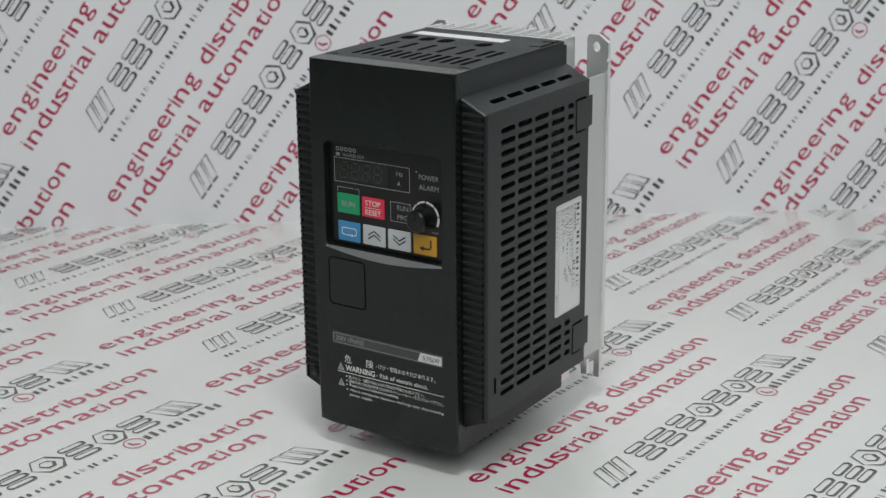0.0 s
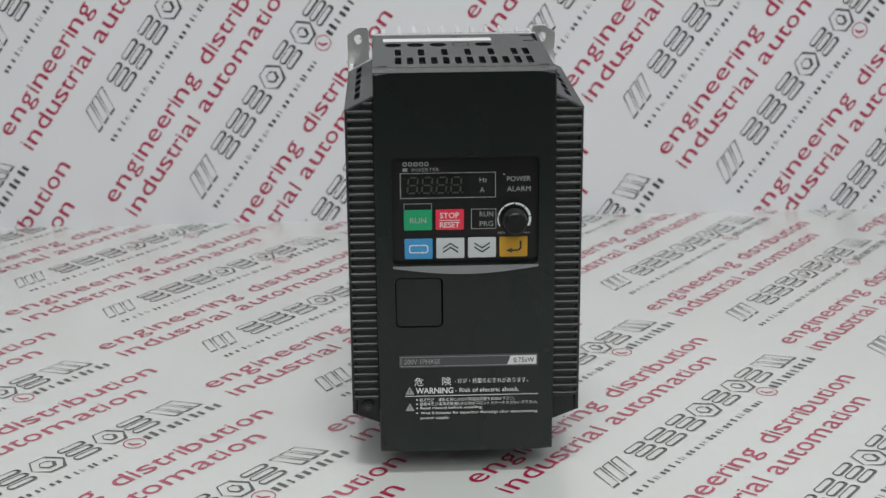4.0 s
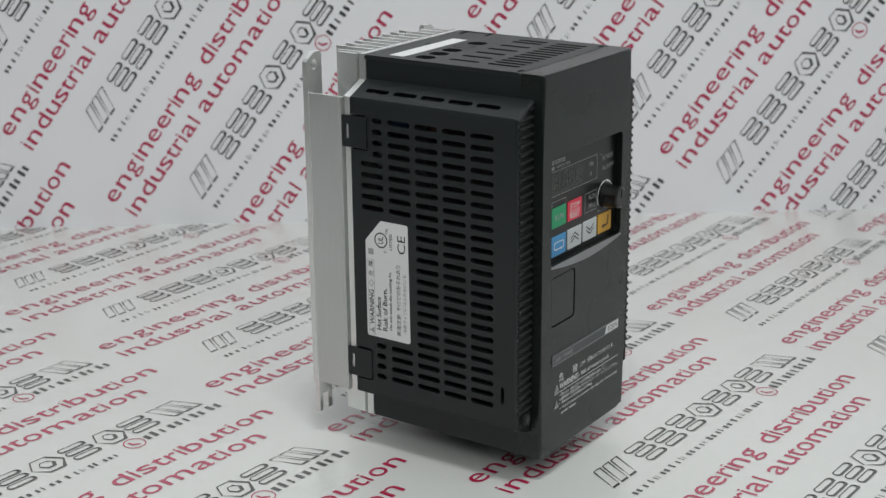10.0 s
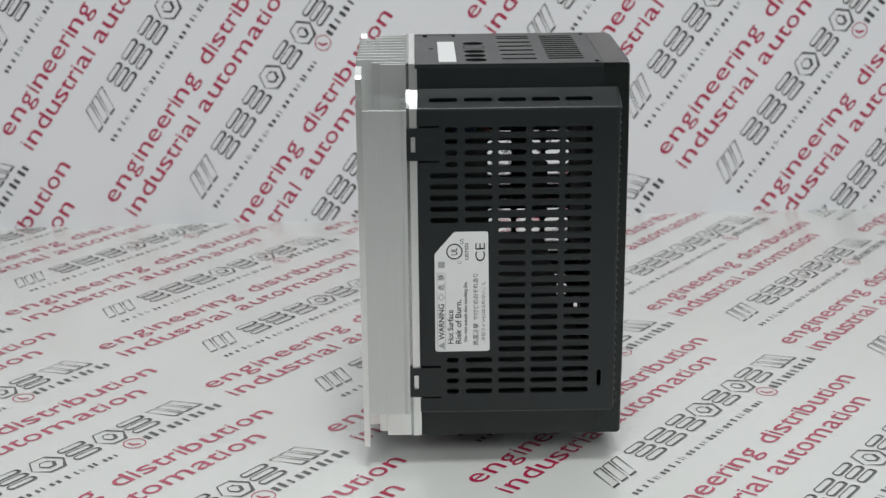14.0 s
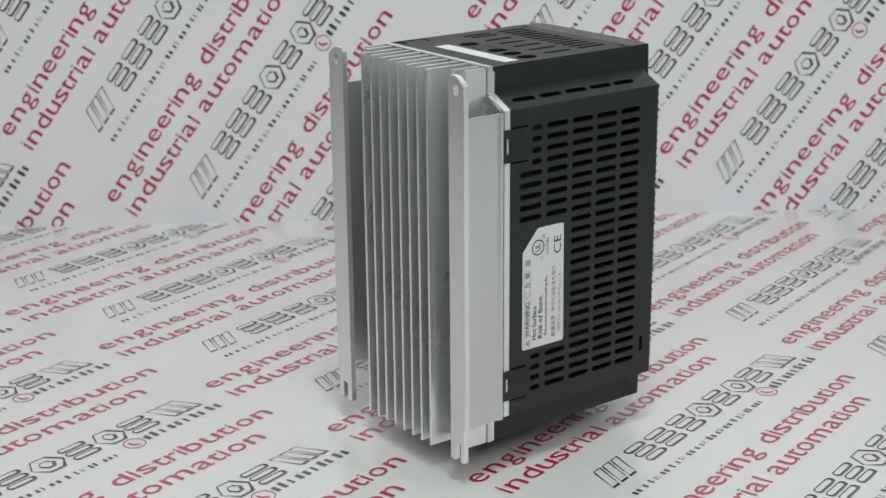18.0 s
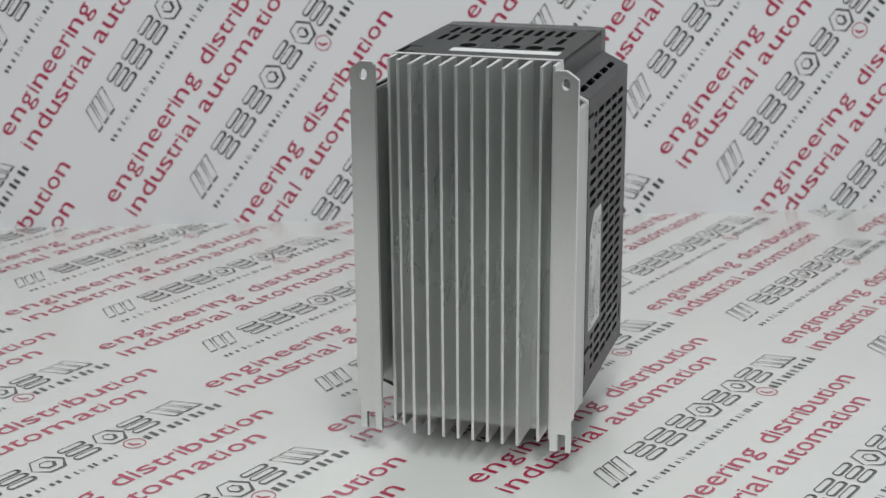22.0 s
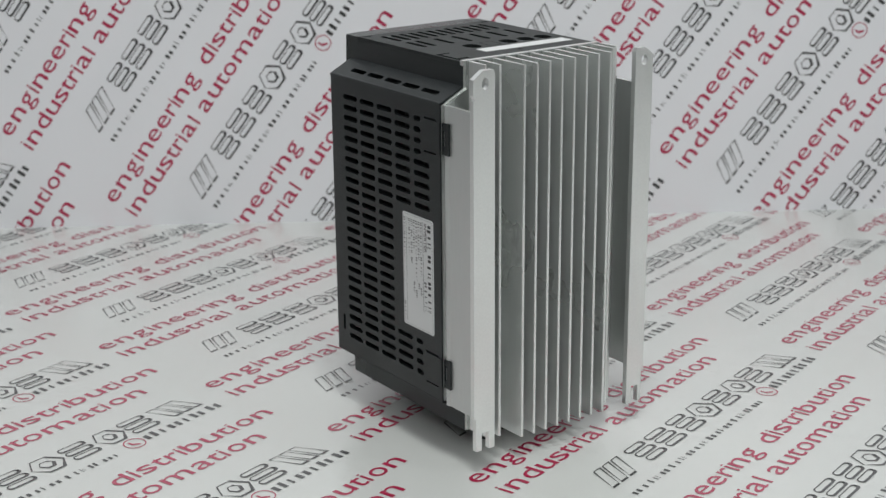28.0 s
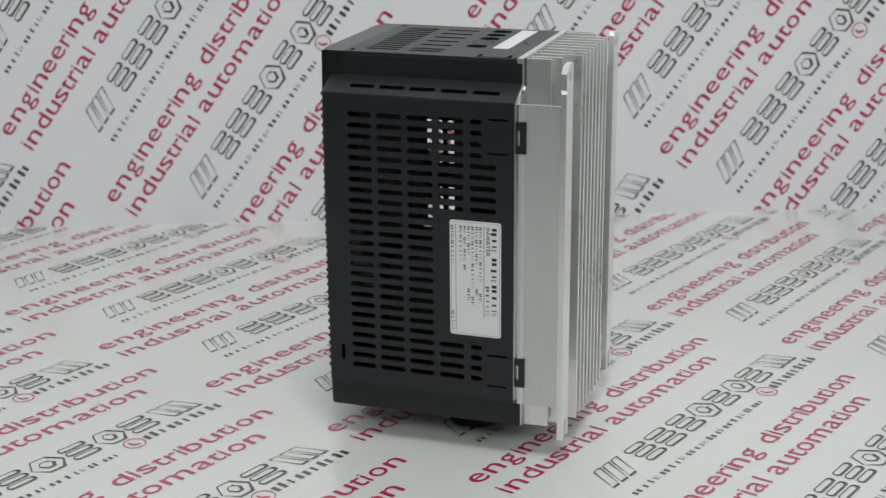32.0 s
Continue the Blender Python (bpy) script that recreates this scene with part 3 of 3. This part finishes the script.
# body: upper and lower side strips, the bottom and the top cover
for s in (-1, 1):
    upart("upper_side", box(s * (HALF - 2.2), s * HALF, -57.3, REAR[s], 178.0, TOP - 2.0), CHARCOAL, None)
    upart("lower_side", box(s * (HALF - 2.2), s * HALF, -57.3, REAR[s], BOTTOM, 24.0), CHARCOAL, None)
upart("bottom_cover", box(-HALF + 2.2, HALF - 2.2, -57.3, BACK, BOTTOM, BOTTOM + 2.0), CHARCOAL, None)
holes = [(-31.3 + 5.62 * k, -28.3 + 5.62 * k, -49.6, -32.0) for k in range(12)]
holes += [(x - 1.5, x + 1.5, -27.4, -10.4) for x in (-29.8, -18.6, -7.4, 3.8, 15.0, 26.2, 31.8)]
holes += [(x - 4.1, x + 4.1, -3.6, 6.8) for x in (-32.0, -20.9, -9.8, 12.6)]
holes += [(34.6, 39.8, -55.6, -53.4), (-39.8, -34.8, -55.6, -53.4)]
notch = [(38.6, 40.6, 9.6, 30.0), (33.0, 38.8, 9.6, 11.4), (32.4, 38.8, 24.0, 26.2)]
bm = plate(-HALF, HALF, -57.0, BACK, holes, lambda u, v, w: (u, v, w), TOP - 2.0, TOP, 3.6, sharp=notch)
rim = [e for e in bm.edges if all(abs(abs(v.co.x) - HALF * MM) < 1e-6 and abs(v.co.z - TOP * MM) < 1e-6 for v in e.verts)]
bmesh.ops.bevel(bm, geom=rim, offset=1.0 * MM, segments=3, affect="EDGES", profile=0.5)
top = upart("top_cover", bm, TOP_LIT_CHARCOAL, None, "vented charcoal top cover, its colour lightened for the light on top")
bm = ring(rounded(-2.7, 5.5, -3.6, 6.8, 2.0), rounded(-2.0, 4.8, -2.9, 6.1, 1.6), lambda u, v: (u, v, TOP + 0.15))
upart("vent_mark", bm, INNER, top)
upart("top_label", box(-36.9, 17.2, 10.9, 19.2, TOP + 0.02, TOP + 0.25), PAPER, top, "blank white label")
upart("top_hole", drum((-1.0, 22.4), "z", 1.2, TOP - 0.4, TOP + 0.12, n=14), INNER, top)

# side covers with their slots
COLS = ((11.0, 24.3), (-5.0, 8.1), (-20.7, -7.6), (-36.2, -23.1), (-51.4, -38.6))
PITCH_Z = 5.36


def side_holes():
    out = []
    for r in range(25):
        zc = 164.0 - r * PITCH_Z
        for c, (y0, y1) in enumerate(COLS):
            if c == 0 and (r < 4 or r > 20):
                y0, y1 = 11.2, 17.2
            if c < 2 and 8 < r < 21:
                continue
            out.append((y0, y1, zc - 1.35, zc + 1.35))
    out.append((-57.4, -55.4, 37.0, 45.6))
    for zc in (165.6, 149.4, 48.2, 32.4):
        out.append((19.6, 29.9, zc - 0.5, zc + 0.5))
    return out


RIBS = 38
for s in (-1, 1):
    bm = plate(-62.6, REAR[s], 24.9, 174.0, side_holes(), lambda u, v, w: (s * w, u, v), WING - 2.2, WING, 1.3)
    # sloped shoulder with five vents, and the slope below
    holes = [(y0, y1, 7.0, 9.9) for y0, y1 in COLS]
    run, rise = WING - HALF, 174.0 - 180.6
    length = math.hypot(run, rise)
    plate(-62.6, REAR[s], 0.0, length, holes, lambda u, v, w: (s * (HALF + run * v / length + w * rise / length), u, 180.6 + rise * v / length - w * run / length), 0.0, 1.8, 1.2, bm)
    prism([(HALF, 19.4), (WING, 24.7), (WING - 1.2, 26.2), (HALF, 21.6)], lambda u, v, a: (s * u, a, v), -62.6, REAR[s], bm)
    # the rounded front edges
    prism([(-62.6, 0.0), (-63.9, 0.2), (-64.5, 0.8), (-64.5, 1.8), (-62.6, 1.8)], lambda u, v, a: (s * (HALF + run * a / length + v * rise / length), u, 180.6 + rise * a / length - v * run / length), 0.0, length, bm)
    prism([(WING, -62.6), (WING - 0.3, -63.5), (WING - 1.0, -64.0), (WING - 1.7, -64.0), (WING - 1.9, -62.6)], lambda u, v, a: (s * u, v, a), 25.4, 173.4, bm)
    for z in (173.55, 25.3):
        drum((s * (WING - 0.8), z), "y", 0.9, -62.8, REAR[s], bm, 14)
    cover = upart("side_cover", bm, CHARCOAL, None, "charcoal vented side cover")
    # ribbed grip
    bm = prism([(WING - 2.6, 26.0), (WING - 2.6, 173.0), (HALF + 0.2, 179.4), (HALF + 0.2, 20.4)], lambda u, v, a: (s * u, a, v), -63.8, -61.0)
    upart("grip_strip", bm, RIB, cover, "black ribbed grip strip")
    for k in range(RIBS):
        z = 33.3 + 3.88 * k
        outer = min(WING - 1.2, HALF + 13.2 * (179.2 - z) / 6.6)
        profile = [(-62.9 - 2.1 * math.sin(math.pi * q / 8), z + 1.32 * math.cos(math.pi * q / 8)) for q in range(9)]
        upart("rib", prism(profile, lambda u, v, a: (s * a, u, v), HALF + 0.5, outer), RIB, cover)
    # snap hooks over the heat sink
    for z0, z1 in ((149.9, 165.1), (32.9, 47.7)):
        if s < 0:
            bm = plate(20.0, 34.8, z0, z1, [(30.6, 32.8, z0 + 4.0, z0 + 11.2)], lambda u, v, w: (s * w, u, v), WING - 0.1, WING + 0.7, 0.3)
        else:
            # this hook steps inwards past the cover and lies on the wall of the heat sink
            bm = box(WING - 0.1, WING + 0.4, 20.0, REAR[s] + 0.03, z0, z1)
            plate(REAR[s] + 0.03, 38.4, z0, z1, [(33.5, 35.4, z0 + 4.0, z0 + 11.2)], lambda u, v, w: (s * w, u, v), WING - 1.9, WING - 0.9, 0.3, bm)
        upart("snap_hook", bm, CHARCOAL, cover)

upart("cover_screw", drum((-47.6, 28.8), "y", 3.0, -65.6, -63.2, n=20), RIB)
bm = drum((-47.6, 28.8), "y", 2.2, -66.0, -65.5, n=20)
upart("screw_head", bm, BLACKENED)
bm = cube(cube(bmesh.new(), -49.2, -46.0, -66.15, -65.9, 28.5, 29.1), -47.9, -47.3, -66.15, -65.9, 27.2, 30.4)
upart("screw_cross", bm, STRIP)

# parts inside, seen dimly through the slots
upart("front_block", box(-38, 38, -50, -37, 12, 52), INNER, None, "dark block inside the housing")
upart("power_block", box(-38, 38, -37, 27, 12, 85), INNER, None, "dark block inside the housing")
upart("rear_block", box(-38, 38, -2.2, 27, 85, 160), INNER, None, "dark block inside the housing")
upart("circuit_board", box(-38, 38, -52, 27, 170, 172), INNER, None, "dark board inside the housing")
upart("control_board", box(-36, 36, -53, -50.5, 85, 165), INNER, None, "dark board inside the housing")
upart("capacitor", drum((2, -30), "z", 5.5, 107.5, 134, n=20), INNER, None, "dark round component inside the housing")
upart("filter_coil", drum((30, -24), "z", 5.0, 107.5, 165, n=20), INNER, None, "dark round component inside the housing")
upart("transformer", box(-36, -20, -4, 2, 112, 134), INNER, None, "dark block inside the housing")
upart("blue_capacitor", drum((8, 163), "x", 5.5, -47, -36, n=20), BLUE_FILM, None, "blue film capacitor inside the housing")
upart("inner_coil", drum((0, 158), "x", 5, -34, -10, n=20), COPPER, None, "orange winding inside the housing")

# warning label on one side, rating label on the other
LX = -WING - 0.12
LABEL_L = [(21.2, 56.0), (22.1, 56.4), (22.4, 57.2), (22.4, 104.4), (22.1, 105.2), (13.4, 115.2), (12.6, 115.6), (-1.8, 115.6), (-2.7, 115.2), (-2.9, 114.4), (-3.6, 57.2), (-3.3, 56.4), (-2.4, 56.0)]
label_l = upart("warning_label", prism(LABEL_L, lambda u, v, a: (a, u, v), LX, LX + 0.2), PAPER, None, "white warning label with a cut corner")


def left_put(u, v):
    """Upright print that reads upwards: u along the height from the label's foot, v across it."""
    return (LX - 0.08, 22.0 - v, 56.0 + u)


bm = writing("WARNING", 6.0, 24.0, 4.0, 1.2, left_put, 0.012)
upart("label_print", bm, PRINT_DARK, label_l)
for body_text, u1, v in (("Hot Surface", 21.0, 5.4), ("Risk of Burn.", 26.0, 9.2)):
    upart("label_print", writing(body_text, 4.0, u1, v + 2.9, v, left_put, 0.012), PRINT_DARK, label_l)
upart("label_print", writing("Do not touch the cooling fin.", 5.0, 35.0, 15.4, 13.2, left_put, 0.010), PRINT_DARK, label_l)
upart("label_print", writing("\u9ad8\u6e29\u6ce8\u610f", 3.0, 14.0, 20.2, 17.6, left_put), PRINT_DARK, label_l)
upart("label_print", writing("\u3084\u3051\u3069\u306e\u304a\u305d\u308c\u3042\u308a", 16.0, 39.0, 20.2, 17.6, left_put), PRINT_DARK, label_l)
upart("label_print", writing("\u51b7\u5374\u30d5\u30a3\u30f3\u306b\u306f\u3075\u308c\u306a\u3044\u3053\u3068", 5.0, 35.0, 23.6, 21.6, left_put), PRINT_DARK, label_l)
bm = flat([(1.2, 4.0), (4.8, 4.0), (3.0, 0.9)], left_put)
ring([(25.4, 2.6), (27.4, 0.9), (29.4, 2.6), (27.4, 4.3)], [(25.9, 2.6), (27.4, 1.4), (28.9, 2.6), (27.4, 3.8)], left_put, bm)
ring([(0.7, 0.6), (39.6, 0.6), (39.6, 4.6), (0.7, 4.6)], [(0.9, 0.8), (39.4, 0.8), (39.4, 4.4), (0.9, 4.4)], left_put, bm)
upart("label_sign", bm, PRINT_GREY, label_l)
upart("label_print", writing("\u5371", 31.0, 33.8, 4.1, 1.1, left_put), PRINT_DARK, label_l)
upart("label_print", writing("\u967a", 36.0, 38.8, 4.1, 1.1, left_put), PRINT_DARK, label_l)
upart("label_print", bars([(42.0, 45.0)], 1.2, 4.4, left_put), PRINT_GREY, label_l)
circ = lambda r: [(50.0 + r * math.cos(radians(a)), 9.0 + r * math.sin(radians(a))) for a in range(0, 360, 18)]
bm = ring(circ(3.9), circ(3.3), left_put)
writing("UL", 48.2, 51.8, 10.4, 7.4, left_put, 0.01, bm)
writing("C", 44.0, 45.4, 12.2, 10.6, left_put, 0, bm)
writing("US", 53.8, 56.2, 13.2, 11.6, left_put, 0, bm)
writing("LISTED", 46.0, 54.0, 15.6, 14.0, left_put, 0.006, bm)
upart("label_sign", bm, PRINT_DARK, label_l)
upart("label_sign", writing("CE", 45.0, 54.0, 23.4, 18.8, left_put, 0.0), PRINT_DARK, label_l)

RX = WING + 0.12
label_r = upart("rating_label", prism(rounded(0.9, 26.8, 57.6, 115.8, 1.4), lambda u, v, a: (a, u, v), RX - 0.2, RX), PAPER, None, "white rating label with small print")


def right_put(u, v):
    """Upright print that reads downwards from the label's head."""
    return (RX + 0.08, 26.8 - v, 115.8 - u)


tiny = random.Random(11)
upart("label_print", dashes([(2.5, 14.4), (17.4, 29.6), (31.0, 47.0)], 2.2, 4.6, right_put, 2.05, tiny, 0.74), PRINT_DARK, label_r)
upart("label_print", writing("INVERTER", 2.5, 17.0, 7.6, 5.6, right_put, 0.006), PRINT_DARK, label_r)
upart("label_print", dashes([(32.0, 47.0)], 5.9, 7.5, right_put, 1.4, tiny, 0.7), SMALL_PRINT, label_r)
upart("label_rule", bars([(2.0, 48.0)], 8.5, 8.75, right_put), PRINT_DARK, label_r)
for v, spans in ((9.7, [(2.5, 8), (9, 19), (20, 30), (36, 40)]), (11.7, [(2.5, 8), (9, 15), (16, 22), (34, 37)]), (13.7, [(2.5, 9), (10, 20), (21, 34), (38, 42)]),
                 (15.7, [(2.5, 10), (11, 17), (34, 40)]), (17.7, [(2.5, 6), (8, 12), (14, 20), (22, 25)]), (19.7, [(2.5, 6), (7, 21)]), (23.9, [(2.5, 9), (10, 23), (46, 56)])):
    upart("label_print", dashes(spans, v, v + 1.15, right_put, 1.0, tiny, 0.7), SMALL_PRINT, label_r)
upart("label_rule", bars([(2.0, 56.0)], 22.7, 22.9, right_put), PRINT_DARK, label_r)
bm = ring(rounded(0.7, 57.5, 0.7, 25.2, 1.2), rounded(0.9, 57.3, 0.9, 25.0, 1.0), right_put)
upart("label_rule", bm, PRINT_GREY, label_r)

# heat sink
sink = bpy.data.objects.new("heat_sink", None)
scene.collection.objects.link(sink)
sink.parent = unit
tagged(sink, "silver extruded aluminium heat sink with upright fins")
outline = [(-42.5, 6.9), (-42.5, 21.0), (-54.8, 24.6), (-54.8, 174.0), (-42.5, 180.2), (-42.5, 192.4), (41.4, 192.4), (41.4, 179.6), (54.2, 173.0), (54.2, 26.0), (41.4, 22.4), (41.4, 6.9)]
bm = prism(outline, lambda u, v, a: (u, a, v), BACK, BACK + 2.8)
prism([(-42.5, 7.0), (-42.5, 21.1), (-54.7, 24.8), (-54.7, 173.8), (-42.5, 180.0), (-42.5, 190.0), (-42.0, 190.0), (-42.0, 7.0)], lambda u, v, a: (u, a, v), BACK - 1.0, BACK, bm)
upart("base_plate", bm, ALU_CUT, sink)
# channel floors, with the shade between the fins in their colour
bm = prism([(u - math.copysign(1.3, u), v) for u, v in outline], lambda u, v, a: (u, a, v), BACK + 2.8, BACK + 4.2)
upart("fin_root", bm, ALU_SHADED, sink)
FINS = ((38.5, 46.4), (32.6, 50.2), (24.4, 57.9), (16.8, 57.9), (9.3, 57.9), (1.8, 57.9), (-5.8, 57.9), (-13.3, 57.9), (-20.8, 57.9), (-28.3, 57.9), (-36.8, 50.4), (-41.8, 46.4))
for x, y in FINS:
    bm = prism([(x - 1.0, BACK + 4.2), (x + 1.0, BACK + 4.2), (x + 0.72, y - 0.3), (x + 0.45, y), (x - 0.45, y), (x - 0.72, y - 0.3)], lambda u, v, a: (u, v, a), 7.4, 192.2)
    bm.faces.ensure_lookup_table()
    for f in bm.faces:
        c = f.calc_center_median()
        if c.y > (y - 0.45) * MM or abs(f.normal.z) > 0.9 or c.z > 192.0 * MM or c.z < 7.6 * MM:
            f.material_index = 1
    upart("fin", bm, ALU, sink).data.materials.append(ALU_CUT)
for s, inner, outer in ((1, 41.6, 53.9), (-1, -44.6, -55.9)):
    # side wall and the rear flange with its hole and fork
    bm = plate(BACK + 4.2, 55.0, 24.0, 173.2, [], lambda u, v, w: (outer - s * w, u, v), 0.9, 2.9)
    prism([(BACK + 4.2, 0.9), (BACK + 4.2, 0.2), (BACK + 5.4, 0.2), (BACK + 7.0, 0.9)], lambda u, v, a: (outer - s * v, u, a), 24.0, 173.2, bm)
    upart("side_wall", bm, ALU_SATIN, sink)
    lo, hi = min(inner, outer), max(inner, outer)
    mid, zc, zt = inner + s * 5.6, 186.2, 192.3
    hole = [(mid + 2.0 * math.cos(radians(a)), zc + 2.6 * math.sin(radians(a))) for a in range(0, 360, 15)]
    edge = []
    for u, v in hole:
        d = Vector((u - mid, v - zc)).normalized()
        reach = [((hi if d.x > 0 else lo) - mid) / d.x if abs(d.x) > 1e-6 else 1e9, ((zt if d.y > 0 else 179.0) - zc) / d.y if abs(d.y) > 1e-6 else 1e9]
        # the bevelled outer corner: from 5.5 mm inside the edge at the top to 3.8 mm below the top at the edge
        nx, nz = s * 3.8, 5.5
        k = nx * (outer - mid) + nz * (zt - 3.8 - zc)
        if nx * d.x + nz * d.y > 1e-6:
            reach.append(k / (nx * d.x + nz * d.y))
        edge.append((mid + d.x * min(reach), zc + d.y * min(reach)))
    bm = plate(lo, hi, 24.0, 179.0, [], lambda u, v, w: (u, w, v), 54.8, 57.6)
    for k in range(len(hole)):
        j = (k + 1) % len(hole)
        prism([hole[k], hole[j], edge[j], edge[k]], lambda u, v, a: (u, a, v), 54.8, 57.6, bm)
    for a, b in ((inner, inner + s * 3.4), (inner + s * 7.8, outer - s * 1.2)):
        cube(bm, min(a, b), max(a, b), 54.8, 57.6, 6.9, 16.0)
    cube(bm, min(inner, outer - s * 1.2), max(inner, outer - s * 1.2), 54.8, 57.6, 16.0, 24.0)
    upart("mounting_flange", bm, ALU_CUT, sink, "flange with screw hole and fork")
for x, z, r, mat in ((29.8, 128.5, 1.7, INNER), (29.8, 42.0, 1.7, INNER), (20.8, 125.2, 1.4, STEEL), (21.0, 41.7, 1.4, STEEL), (-44.4, 128.4, 1.6, INNER), (-44.2, 42.0, 1.6, INNER)):
    upart("plate_hole" if mat is INNER else "rivet", drum((x, z), "y", r, BACK + 4.1, BACK + 4.4, n=14), mat, sink)


# ---- what turns ----
def motions():
    for thing, height in ((unit, LIFT * MM), (turntable, 0.0)):
        walk(thing, [(float(t), pose(*AXIS, height, 0, 0, -32.34 + 8.9034 * t)) for t in range(33)])


motions()
